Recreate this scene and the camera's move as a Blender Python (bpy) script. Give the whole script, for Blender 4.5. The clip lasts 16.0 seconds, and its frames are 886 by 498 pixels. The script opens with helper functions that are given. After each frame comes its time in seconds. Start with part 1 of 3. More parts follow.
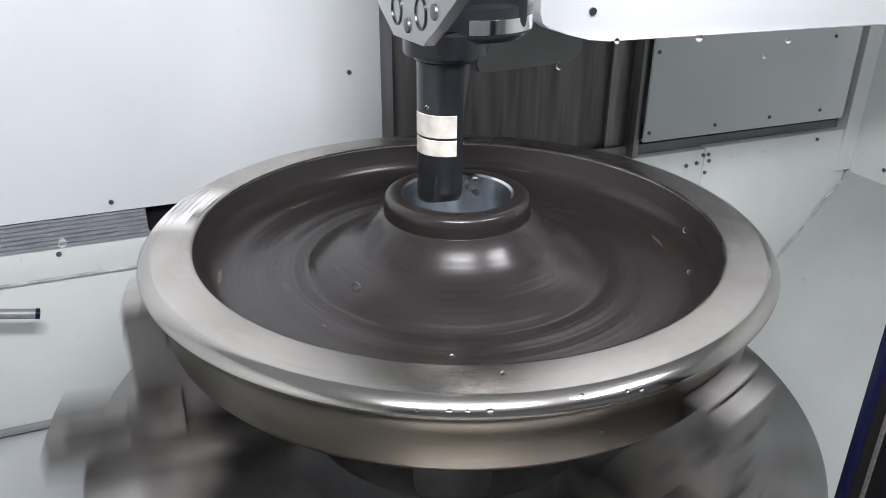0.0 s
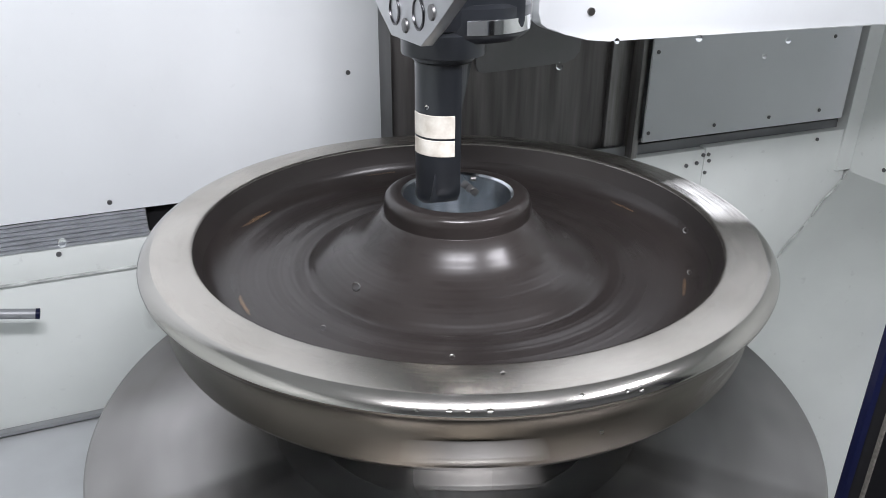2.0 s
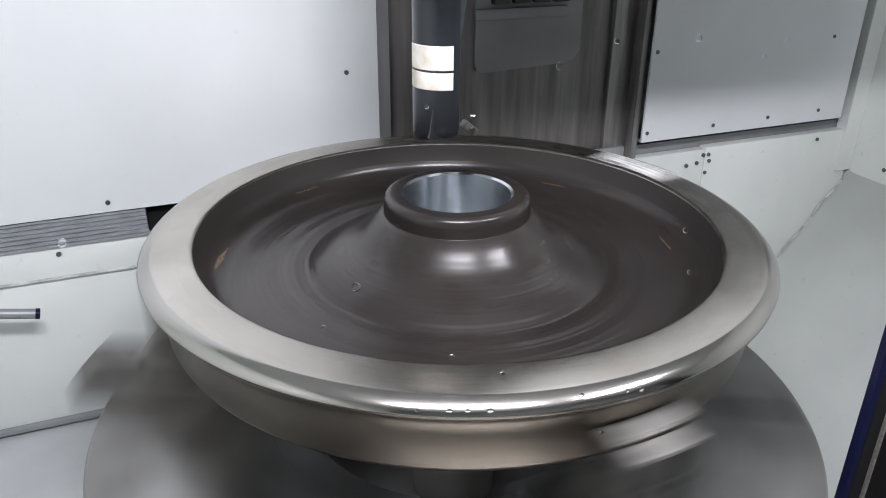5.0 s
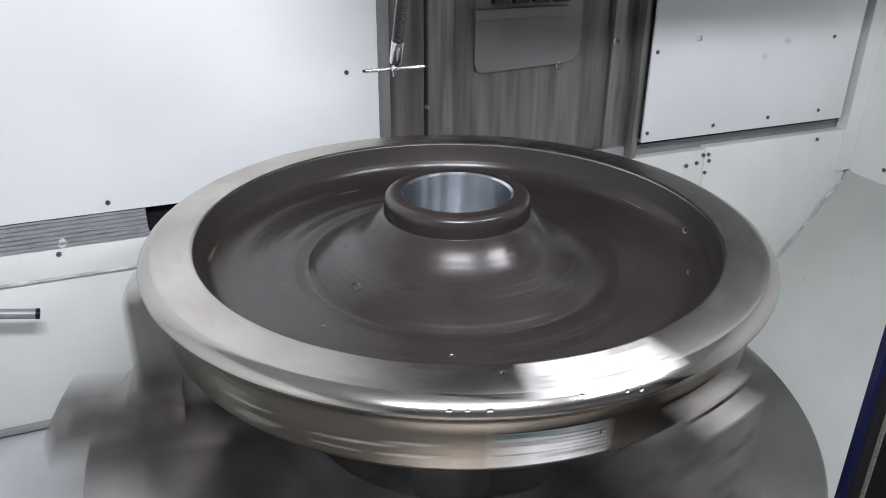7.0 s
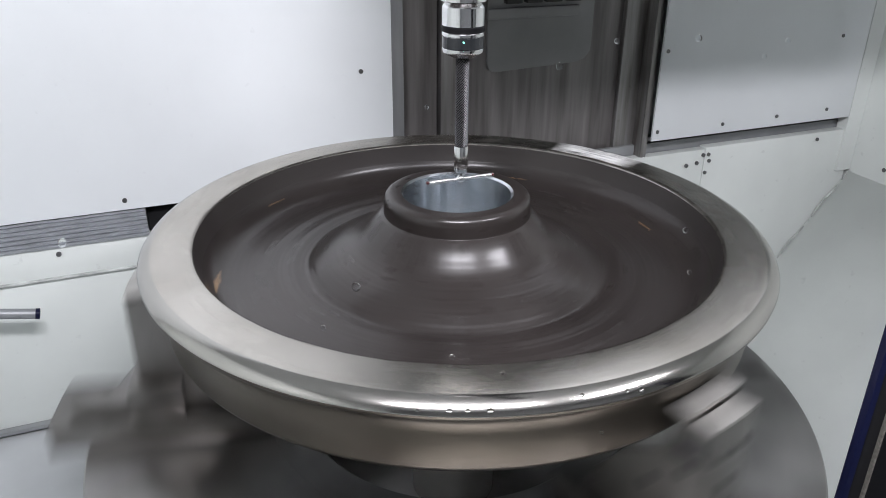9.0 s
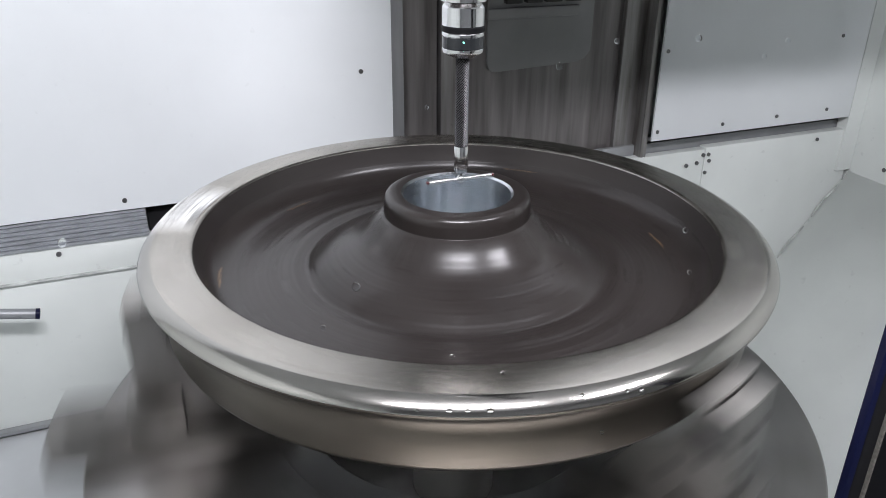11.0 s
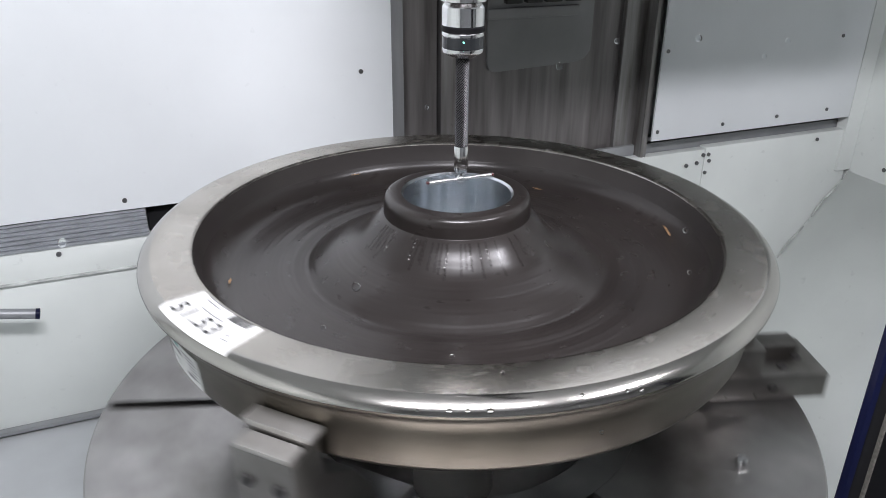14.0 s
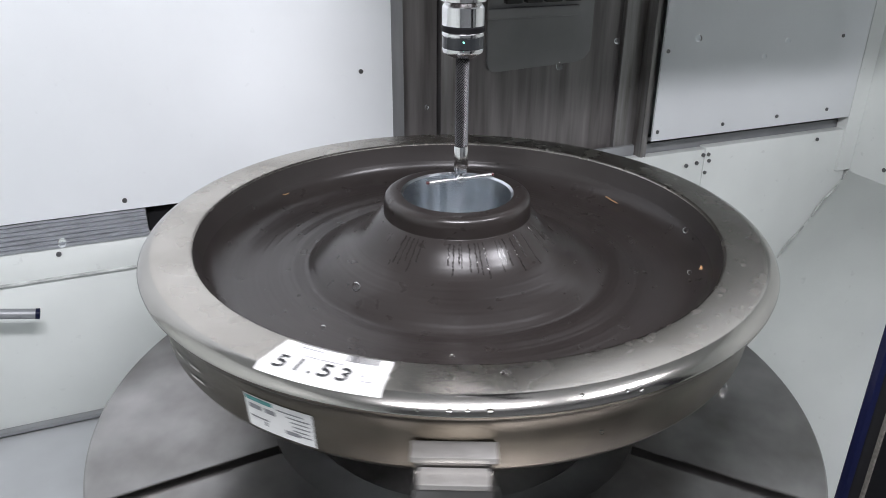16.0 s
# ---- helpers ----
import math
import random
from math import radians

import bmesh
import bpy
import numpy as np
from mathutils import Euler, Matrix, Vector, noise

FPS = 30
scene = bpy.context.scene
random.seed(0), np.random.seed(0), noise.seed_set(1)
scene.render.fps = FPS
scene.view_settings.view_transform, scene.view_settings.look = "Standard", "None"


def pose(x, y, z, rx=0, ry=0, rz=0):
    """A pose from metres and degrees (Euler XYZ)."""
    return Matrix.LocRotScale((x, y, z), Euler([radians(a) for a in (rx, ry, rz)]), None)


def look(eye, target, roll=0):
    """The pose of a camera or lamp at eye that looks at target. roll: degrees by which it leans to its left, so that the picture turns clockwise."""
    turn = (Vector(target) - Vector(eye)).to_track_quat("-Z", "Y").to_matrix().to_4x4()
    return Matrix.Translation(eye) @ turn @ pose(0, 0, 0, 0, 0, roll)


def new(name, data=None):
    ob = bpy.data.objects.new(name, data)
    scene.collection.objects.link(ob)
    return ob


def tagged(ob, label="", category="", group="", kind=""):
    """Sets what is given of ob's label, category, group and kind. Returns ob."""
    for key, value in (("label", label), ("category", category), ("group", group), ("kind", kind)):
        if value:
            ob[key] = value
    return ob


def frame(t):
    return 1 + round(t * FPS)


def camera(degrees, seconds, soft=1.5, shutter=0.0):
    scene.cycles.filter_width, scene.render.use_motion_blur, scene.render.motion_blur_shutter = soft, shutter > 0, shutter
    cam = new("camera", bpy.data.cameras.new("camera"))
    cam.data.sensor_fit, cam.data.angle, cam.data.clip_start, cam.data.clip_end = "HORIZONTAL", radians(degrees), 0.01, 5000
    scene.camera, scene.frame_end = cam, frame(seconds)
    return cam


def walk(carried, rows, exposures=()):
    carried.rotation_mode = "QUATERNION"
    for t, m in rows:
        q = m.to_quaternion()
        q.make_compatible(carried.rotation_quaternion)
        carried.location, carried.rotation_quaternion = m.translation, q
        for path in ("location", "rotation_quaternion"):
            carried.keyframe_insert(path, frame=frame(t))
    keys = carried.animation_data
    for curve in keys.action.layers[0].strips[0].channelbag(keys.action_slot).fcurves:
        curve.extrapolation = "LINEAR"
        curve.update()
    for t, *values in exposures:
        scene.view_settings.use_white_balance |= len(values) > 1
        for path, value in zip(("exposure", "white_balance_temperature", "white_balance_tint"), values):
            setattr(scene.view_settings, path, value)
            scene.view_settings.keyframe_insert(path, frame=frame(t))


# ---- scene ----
cam = camera(60.29, 16.0, soft=0.9, shutter=0.12)
EYE = Vector((-0.4419, -1.0340, 1.6823))
GAZE = Vector((0.3387, 0.8373, -0.4293))
CAMERA_POSE = look(EYE, EYE + GAZE, roll=0.435)
walk(cam, [(0.0, CAMERA_POSE), (16.0, CAMERA_POSE)])

# ---- light ----
scene.view_settings.exposure = 0.0
world = bpy.data.worlds.new("world")
scene.world = world
world.use_nodes = True
world.node_tree.nodes["Background"].inputs[0].default_value = (0.75, 0.85, 1.0, 1)
world.node_tree.nodes["Background"].inputs[1].default_value = 0.02


def tube_light(x, y, z, length, watts):
    """A work-light strip: its lamp is the area light inside the housing's mouth."""
    data = bpy.data.lights.new("strip_lamp", "AREA")
    data.shape, data.size, data.size_y = "RECTANGLE", length, 0.16
    data.energy, data.color = watts, (0.94, 0.928, 1.0)
    ob = new("strip_lamp", data)
    ob.matrix_world = look((x, y, z), (x * 0.3, y + 0.9, z - 1))
    return ob


tube_light(-0.34, -0.93, 2.30, 0.78, 31.5)
tube_light(0.66, -0.93, 2.30, 0.56, 12.0)


# ---- materials ----
def material(name, base, rough=0.5, metal=0.0, var=0.15, scale=8.0, bump=0.0, bump_scale=60.0, rough_var=0.1, stretch=(1, 1, 1), tint=None, spots=0.0, coat=0.0, aniso=0.0):
    m = bpy.data.materials.new(name)
    m.use_nodes = True
    nt = m.node_tree
    n, l = nt.nodes, nt.links
    b = n["Principled BSDF"]
    b.inputs["Metallic"].default_value = metal
    b.inputs["Coat Weight"].default_value = coat
    b.inputs["Coat Roughness"].default_value = 0.12
    b.inputs["Anisotropic"].default_value = aniso
    tc = n.new("ShaderNodeTexCoord")
    mp = n.new("ShaderNodeMapping")
    mp.inputs["Scale"].default_value = stretch
    l.new(tc.outputs["Object"], mp.inputs[0])
    coarse = n.new("ShaderNodeTexNoise")
    coarse.inputs["Scale"].default_value, coarse.inputs["Detail"].default_value = scale, 5
    fine = n.new("ShaderNodeTexNoise")
    fine.inputs["Scale"].default_value, fine.inputs["Detail"].default_value = bump_scale, 4
    for t in (coarse, fine):
        l.new(mp.outputs[0], t.inputs["Vector"])
    ramp = n.new("ShaderNodeValToRGB")
    t2 = tint or base
    ramp.color_ramp.elements[0].position, ramp.color_ramp.elements[1].position = 0.3, 0.72
    ramp.color_ramp.elements[0].color = (*[c * (1 - var) for c in t2], 1)
    ramp.color_ramp.elements[1].color = (*[min(1, c * (1 + var)) for c in base], 1)
    l.new(coarse.outputs["Fac"], ramp.inputs[0])
    col = ramp.outputs[0]
    if spots:
        sp = n.new("ShaderNodeTexNoise")
        sp.inputs["Scale"].default_value, sp.inputs["Detail"].default_value = 38, 3
        l.new(tc.outputs["Object"], sp.inputs["Vector"])
        sr = n.new("ShaderNodeValToRGB")
        sr.color_ramp.elements[0].position, sr.color_ramp.elements[1].position = 0.68, 0.76
        sr.color_ramp.elements[1].color = (spots, spots, spots, 1)
        l.new(sp.outputs["Fac"], sr.inputs[0])
        mix = n.new("ShaderNodeMixRGB")
        mix.inputs[2].default_value = (*[c * 0.45 for c in t2], 1)
        l.new(sr.outputs[0], mix.inputs[0])
        l.new(col, mix.inputs[1])
        col = mix.outputs[0]
    l.new(col, b.inputs["Base Color"])
    mr = n.new("ShaderNodeMapRange")
    mr.inputs["To Min"].default_value, mr.inputs["To Max"].default_value = max(0.02, rough - rough_var), min(1, rough + rough_var)
    l.new(fine.outputs["Fac"], mr.inputs[0])
    l.new(mr.outputs[0], b.inputs["Roughness"])
    if bump:
        bp = n.new("ShaderNodeBump")
        bp.inputs["Strength"].default_value, bp.inputs["Distance"].default_value = bump, 0.002
        l.new(fine.outputs["Fac"], bp.inputs["Height"])
        l.new(bp.outputs[0], b.inputs["Normal"])
    return m


def turned_steel(name, base, rough, rings=900.0, bump=0.08, var=0.12, metal=1.0, aniso=0.5, tint=None):
    """Metal turned on a lathe: fine rings round the object's own axis, with faint patches."""
    m = material(name, base, rough, metal, var, 5.0, rough_var=0.025, bump_scale=25, tint=tint, aniso=aniso)
    nt = m.node_tree
    n, l = nt.nodes, nt.links
    tc = n.new("ShaderNodeTexCoord")
    sep = n.new("ShaderNodeSeparateXYZ")
    l.new(tc.outputs["Object"], sep.inputs[0])
    flat = n.new("ShaderNodeCombineXYZ")
    l.new(sep.outputs[0], flat.inputs[0])
    l.new(sep.outputs[1], flat.inputs[1])
    ln = n.new("ShaderNodeVectorMath")
    ln.operation = "LENGTH"
    l.new(flat.outputs[0], ln.inputs[0])
    c2 = n.new("ShaderNodeCombineXYZ")
    l.new(ln.outputs["Value"], c2.inputs[0])
    l.new(sep.outputs[2], c2.inputs[1])
    nz = n.new("ShaderNodeTexNoise")
    nz.inputs["Scale"].default_value, nz.inputs["Detail"].default_value = rings, 2
    l.new(c2.outputs[0], nz.inputs["Vector"])
    bp = n.new("ShaderNodeBump")
    bp.inputs["Strength"].default_value, bp.inputs["Distance"].default_value = bump, 0.001
    l.new(nz.outputs["Fac"], bp.inputs["Height"])
    l.new(bp.outputs[0], n["Principled BSDF"].inputs["Normal"])
    tg = n.new("ShaderNodeTangent")
    tg.direction_type, tg.axis = "RADIAL", "Z"
    l.new(tg.outputs[0], n["Principled BSDF"].inputs["Tangent"])
    return m


WHITE = material("white_enamel", (0.80, 0.83, 0.84), 0.42, var=0.05, scale=2.5, bump=0.05, bump_scale=90, spots=0.12, coat=0.1)
WHITE_LOW = material("splashed_enamel", (0.765, 0.80, 0.77), 0.45, var=0.07, scale=3, bump=0.06, bump_scale=70, spots=0.2)
GREY_SHEET = material("grey_sheet_steel", (0.30, 0.31, 0.32), 0.45, 0.5, 0.15, 6, rough_var=0.1)
WAY = material("way_steel", (0.20, 0.19, 0.185), 0.45, 0.3, 0.3, 6, stretch=(5, 5, 0.35), rough_var=0.15, tint=(0.13, 0.118, 0.112))
WAY_LIGHT = material("worn_way_steel", (0.27, 0.265, 0.26), 0.4, 0.6, 0.3, 9, stretch=(6, 6, 0.4), rough_var=0.15, tint=(0.22, 0.20, 0.185), spots=0.35)
BLACK = material("black_gap", (0.012, 0.012, 0.013), 0.6)
RIM = turned_steel("turned_rim_steel", (0.55, 0.525, 0.485), 0.27, aniso=0.2, var=0.2, tint=(0.50, 0.465, 0.415))
TREAD = turned_steel("rolled_tread_steel", (0.15, 0.132, 0.106), 0.34, bump=0.08, aniso=0.5, metal=0.95, var=0.25, tint=(0.11, 0.096, 0.075))
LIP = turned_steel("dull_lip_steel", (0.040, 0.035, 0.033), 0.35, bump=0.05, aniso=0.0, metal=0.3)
FLANGE = turned_steel("polished_flange_steel", (0.50, 0.48, 0.45), 0.15, bump=0.02, aniso=0.0)
WEB = material("dark_oxide_steel", (0.027, 0.0228, 0.0212), 0.28, 0.05, 0.25, 4, bump=0.0, bump_scale=40, rough_var=0.02, coat=0.3)
WEB.node_tree.nodes["Principled BSDF"].inputs["Specular IOR Level"].default_value = 0.36
WEB.node_tree.nodes["Principled BSDF"].inputs["Coat Roughness"].default_value = 0.17
BORE = turned_steel("bored_steel", (0.76, 0.80, 0.84), 0.18, bump=0.0, aniso=1.0)
BORE.node_tree.nodes["Principled BSDF"].inputs["Anisotropic Rotation"].default_value = 0.25
POST = turned_steel("turned_post_steel", (0.86, 0.84, 0.80), 0.34, bump=0.0, aniso=1.0, metal=0.3)
POST.node_tree.nodes["Principled BSDF"].inputs["Anisotropic Rotation"].default_value = 0.25
PAN = material("pale_pan_sheet", (0.50, 0.52, 0.53), 0.5, 0.0, 0.12, 4)
TABLE = turned_steel("table_steel", (0.43, 0.42, 0.41), 0.32, rings=500, bump=0.06, var=0.2, aniso=0.3, tint=(0.225, 0.215, 0.205))
JAW = material("ground_jaw_steel", (0.25, 0.242, 0.232), 0.33, 1.0, 0.25, 12, rough_var=0.12, tint=(0.24, 0.225, 0.21))
# Dark steel for bolts and blocks; also the painted shade in the table slots.
SLOT = material("dark_steel_slot_shade", (0.030, 0.029, 0.028), 0.55, 0.2)
BAR = material("blackened_bar", (0.022, 0.025, 0.030), 0.33, 0.3, 0.25, 10, rough_var=0.12, coat=0.5, bump=0.05, bump_scale=45)
BAND = material("white_paint_band", (0.74, 0.72, 0.66), 0.5, 0, 0.22, 32, spots=0.8, tint=(0.62, 0.56, 0.46))
CHROME = material("chrome", (0.86, 0.86, 0.86), 0.12, 1.0, 0.04, 10, rough_var=0.03)
BRAID = material("steel_braid", (0.10, 0.10, 0.105), 0.4, 0.7, 0.2, 40)
PLATE = material("turret_plate_steel", (0.50, 0.51, 0.52), 0.35, 0.9, 0.08, 9, rough_var=0.08)
RUBBER = material("black_rubber", (0.006, 0.006, 0.007), 0.55)
BLUE = material("dark_blue_paint", (0.006, 0.008, 0.032), 0.4)
PAPER = material("sticker_paper", (0.86, 0.86, 0.84), 0.5, 0, 0.03, 30)
INK = material("black_ink", (0.02, 0.02, 0.022), 0.5)
TEAL = material("teal_ink", (0.10, 0.36, 0.34), 0.5)
CHALK = material("chalk_mark", (0.62, 0.60, 0.56), 0.7, 0, 0.2, 60)


FRONT = material("front_enamel", (0.22, 0.225, 0.23), 0.5, 0.0, 0.1, 3)
SEALANT = material("sealant", (0.50, 0.52, 0.50), 0.6, 0, 0.35, 30, bump=0.2)
SCREW = material("dull_screw_steel", (0.16, 0.16, 0.16), 0.4, 0.8, 0.2, 60)
CEIL = material("ceiling_enamel", (0.50, 0.51, 0.51), 0.5, 0, 0.06, 3)
SLOT_SHEET = material("slot_sheet", (0.30, 0.31, 0.315), 0.5, 0.2, 0.12, 6)
WIPER = material("ribbed_wiper", (0.52, 0.54, 0.57), 0.35, 0.4, 0.15, 20)
BRUSH = material("pale_seal", (0.11, 0.105, 0.09), 0.7, 0, 0.3, 300)
TRIM = material("dull_trim", (0.28, 0.285, 0.29), 0.45, 0.4, 0.12, 12, stretch=(4, 4, 0.5))
WAY_DULL = material("dull_ram_steel", (0.23, 0.23, 0.23), 0.55, 0.3, 0.15, 4)
PAD = material("worn_pad_steel", (0.46, 0.45, 0.43), 0.42, 0.7, 0.2, 14, bump=0.1, bump_scale=150, tint=(0.42, 0.40, 0.37))
WET = material("wet_coolant", (0.018, 0.015, 0.014), 0.08, 0.0, 0.1, 20, rough_var=0.03)
GOLD = material("straw_chip", (0.75, 0.48, 0.26), 0.4, 0.6, 0.1, 50)
HOLE = material("hole_steel", (0.10, 0.10, 0.105), 0.3, 1.0, 0.3, 30)
ARM = material("polished_arm", (0.85, 0.85, 0.84), 0.22, 0.9, 0.03, 30)
DARK_GLASS = material("dark_glass", (0.02, 0.022, 0.024), 0.06, rough_var=0.02)
LED = material("green_signal", (0.1, 0.6, 0.4), 0.3)
LED.node_tree.nodes["Principled BSDF"].inputs["Emission Color"].default_value = (0.3, 1.0, 0.7, 1)
LED.node_tree.nodes["Principled BSDF"].inputs["Emission Strength"].default_value = 1.5
RUBY = material("dark_ruby", (0.06, 0.015, 0.015), 0.15)
WATER = material("clear_water", (0.95, 0.97, 0.98), 0.02, rough_var=0.01, var=0.01)
WATER.node_tree.nodes["Principled BSDF"].inputs["Transmission Weight"].default_value = 1.0
WATER.node_tree.nodes["Principled BSDF"].inputs["IOR"].default_value = 1.28
FAINT_INK = material("grey_ink", (0.25, 0.25, 0.26), 0.5, 0, 0.3, 120)

for m in (RUBBER, BLUE, BLACK):
    m.node_tree.nodes["Principled BSDF"].inputs["Specular IOR Level"].default_value = 0.15


# ---- mesh helpers ----
def mesh_of(name, bm, mat, smooth=True, angle=35):
    bmesh.ops.recalc_face_normals(bm, faces=bm.faces)
    me = bpy.data.meshes.new(name)
    if smooth:
        lim = radians(angle)
        for f in bm.faces:
            f.smooth = True
        for e in bm.edges:
            e.smooth = len(e.link_faces) == 2 and e.calc_face_angle(0) < lim
    bm.to_mesh(me)
    bm.free()
    me.materials.append(mat)
    return me


def part(name, bm, mat, parent=None, label="", smooth=True, angle=35):
    ob = new(name, mesh_of(name, bm, mat, smooth, angle))
    ob.parent = parent
    if label:
        ob["label"] = label
    return ob


def thing(name, label, category, group="", m=None, kind=""):
    ob = tagged(new(name), label, category, group, kind)
    if m is not None:
        ob.matrix_world = m
    return ob


def box(bm, x0, y0, z0, x1, y1, z1, bevel=0.0, m=None):
    r = bmesh.ops.create_cube(bm, size=1)
    vs = r["verts"]
    for v in vs:
        v.co = Vector(((x0 + x1) / 2 + v.co.x * (x1 - x0), (y0 + y1) / 2 + v.co.y * (y1 - y0), (z0 + z1) / 2 + v.co.z * (z1 - z0)))
    if bevel:
        es = list({e for v in vs for e in v.link_edges})
        g = bmesh.ops.bevel(bm, geom=es, offset=bevel, segments=2, profile=0.6, affect="EDGES")
        vs = list({v for f in g["faces"] for v in f.verts} | {v for v in vs if v.is_valid})
    if m is not None:
        bmesh.ops.transform(bm, matrix=m, verts=vs)
    return bm


def cube(*a, **k):
    return box(bmesh.new(), *a, **k)


def lathe(profile, seg=96, closed=False, a0=0.0, a1=360.0):
    """A turned body: (radius, z) pairs round the z axis."""
    bm = bmesh.new()
    full = abs(a1 - a0 - 360) < 1e-6
    cols = []
    for i in range(seg if full else seg + 1):
        a = radians(a0 + (a1 - a0) * i / seg)
        cols.append([bm.verts.new((r * math.cos(a), r * math.sin(a), z)) for r, z in profile])
    n = len(cols)
    k = len(profile)
    for i in range(n if full else n - 1):
        a, b = cols[i], cols[(i + 1) % n]
        for j in range(k if closed else k - 1):
            q = [a[j], b[j], b[(j + 1) % k], a[(j + 1) % k]]
            bm.faces.new(q)
    bmesh.ops.remove_doubles(bm, verts=bm.verts, dist=1e-6)
    return bm


def prism(points, y0, y1, bevel=0.0):
    """A plate cut to an outline of (x, z) points, from y0 to y1."""
    bm = bmesh.new()
    a = [bm.verts.new((x, y0, z)) for x, z in points]
    b = [bm.verts.new((x, y1, z)) for x, z in points]
    bm.faces.new(a)
    bm.faces.new(b[::-1])
    for i in range(len(a)):
        j = (i + 1) % len(a)
        bm.faces.new((a[i], b[i], b[j], a[j]))
    if bevel:
        bmesh.ops.bevel(bm, geom=list(bm.edges), offset=bevel, segments=2, profile=0.6, affect="EDGES")
    return bm


def rod(bm, p, q, r, seg=16):
    p, q = Vector(p), Vector(q)
    d = q - p
    m = Matrix.Translation((p + q) / 2) @ d.to_track_quat("Z", "Y").to_matrix().to_4x4()
    bmesh.ops.create_cone(bm, cap_ends=True, segments=seg, radius1=r, radius2=r, depth=d.length, matrix=m)
    return bm


def smooth_profile(pts, steps=6):
    """A rounded line through (radius, z) knots."""
    out = []
    p = [pts[0]] + list(pts) + [pts[-1]]
    for i in range(1, len(p) - 2):
        for s in range(steps):
            t = s / steps
            out.append(tuple(0.5 * (2 * p[i][k] + (p[i + 1][k] - p[i - 1][k]) * t + (2 * p[i - 1][k] - 5 * p[i][k] + 4 * p[i + 1][k] - p[i + 2][k]) * t * t + (3 * p[i][k] - p[i - 1][k] - 3 * p[i + 1][k] + p[i + 2][k]) * t ** 3) for k in (0, 1)))
    out.append(tuple(pts[-1]))
    return out


# ---- enclosure ----
WALL_Y = 0.645
TOP = 2.35


def structure(name, bm, mat, label, smooth=False, cat="wall"):
    return tagged(part(name, bm, mat, None, "", smooth), label, cat, "", "structure")


structure("wall_back", cube(-1.35, WALL_Y + 0.16, -0.30, 1.70, WALL_Y + 0.19, TOP), GREY_SHEET, "grey sheet steel behind the sliding covers")
structure("wall_right", cube(1.645, -1.6, -0.30, 1.675, WALL_Y + 0.16, TOP), WHITE_LOW, "white enamelled side wall, spotted with splashes")
structure("wall_left", cube(-1.38, -1.6, -0.30, -1.35, WALL_Y + 0.16, TOP), WHITE_LOW, "white enamelled side wall")
structure("wall_front", cube(-1.38, -1.63, -0.30, 1.66, -1.60, TOP), FRONT, "grey front wall with the door")
structure("ceiling", cube(-1.38, -1.63, TOP, 1.70, WALL_Y + 0.19, TOP + 0.03), CEIL, "pale enamelled sheet ceiling of the machine", cat="ceiling")
structure("floor", cube(-1.38, -1.63, -0.33, 1.70, WALL_Y + 0.19, -0.30), GREY_SHEET, "grey chip pan floor", cat="floor")

# fixed lower back wall: folded sheet panels with screws and caulked seams
low = tagged(new("wall_lower"), "white enamelled lower wall panels with caulked seams", "wall", "", "structure")
for x0, x1, z0, z1, dy in ((-1.35, 0.30, 0.908, 0.977, 0.0), (-1.35, 0.30, 0.545, 0.902, 0.004), (0.30, 1.0535, -0.30, 1.001, 0.0012), (1.0555, 1.628, 0.10, 1.006, 0.0)):
    part("panel", cube(x0, WALL_Y + dy, z0, x1, WALL_Y + 0.03, z1, bevel=0.0015), WHITE_LOW, low)
part("seam_sealant", rod(bmesh.new(), (-1.3, WALL_Y, 0.905), (0.2, WALL_Y, 0.905), 0.004, 8), SEALANT, low, "grey sealant bead")
part("bottom_flange", cube(-1.35, WALL_Y - 0.012, 0.534, 0.30, WALL_Y + 0.02, 0.545, bevel=0.002), SLOT_SHEET, low, "dark folded bottom edge")
for x, z in ((0.992, 0.959), (1.028, 0.963), (1.048, 0.985), (1.062, 0.93), (1.066, 0.985), (1.071, 0.965), (-0.655, 0.962), (1.48, 0.985)):
    bm = bmesh.new()
    rod(bm, (x, WALL_Y - 0.004, z), (x, WALL_Y + 0.004, z), 0.0055, 10)
    part("screw", bm, SCREW, low, "dull steel screw head")

# what shows through the slots above the lower wall
structure("pan_sheet", cube(-1.35, -1.6, 0.522, 0.0, WALL_Y + 0.02, 0.526), PAN, "pale grey splash pan under the table", cat="pan")
structure("slot_backing", cube(0.28, WALL_Y + 0.035, 0.95, 1.628, WALL_Y + 0.045, 1.028), SLOT_SHEET, "grey sheet in the slot under the cover")


def wiper():
    bm = bmesh.new()
    n = 7
    z0, z1 = 0.975, 1.045
    for i in range(n):
        a, b = z0 + (z1 - z0) * i / n, z0 + (z1 - z0) * (i + 1) / n
        seg = 44
        if i == 0:
            last_row = None
        rows = [last_row] if last_row else []
        for k, (zz, dy) in enumerate(((a, 0.016), (a + 0.2 * (b - a), 0.006), (b - 0.15 * (b - a), 0.002), (b, 0.016))[1 if last_row else 0:]):
            rows.append([bm.verts.new((-1.3 + 0.832 * s / seg, WALL_Y + dy - 0.010, zz + 0.0005 * math.sin(s * 0.9 + i * 1.7) + 0.0003 * math.sin(s * 2.3 + i))) for s in range(seg + 1)])
        for r0, r1 in zip(rows, rows[1:]):
            for s in range(seg):
                bm.faces.new((r0[s], r0[s + 1], r1[s + 1], r1[s]))
        last_row = rows[-1]
    return bm


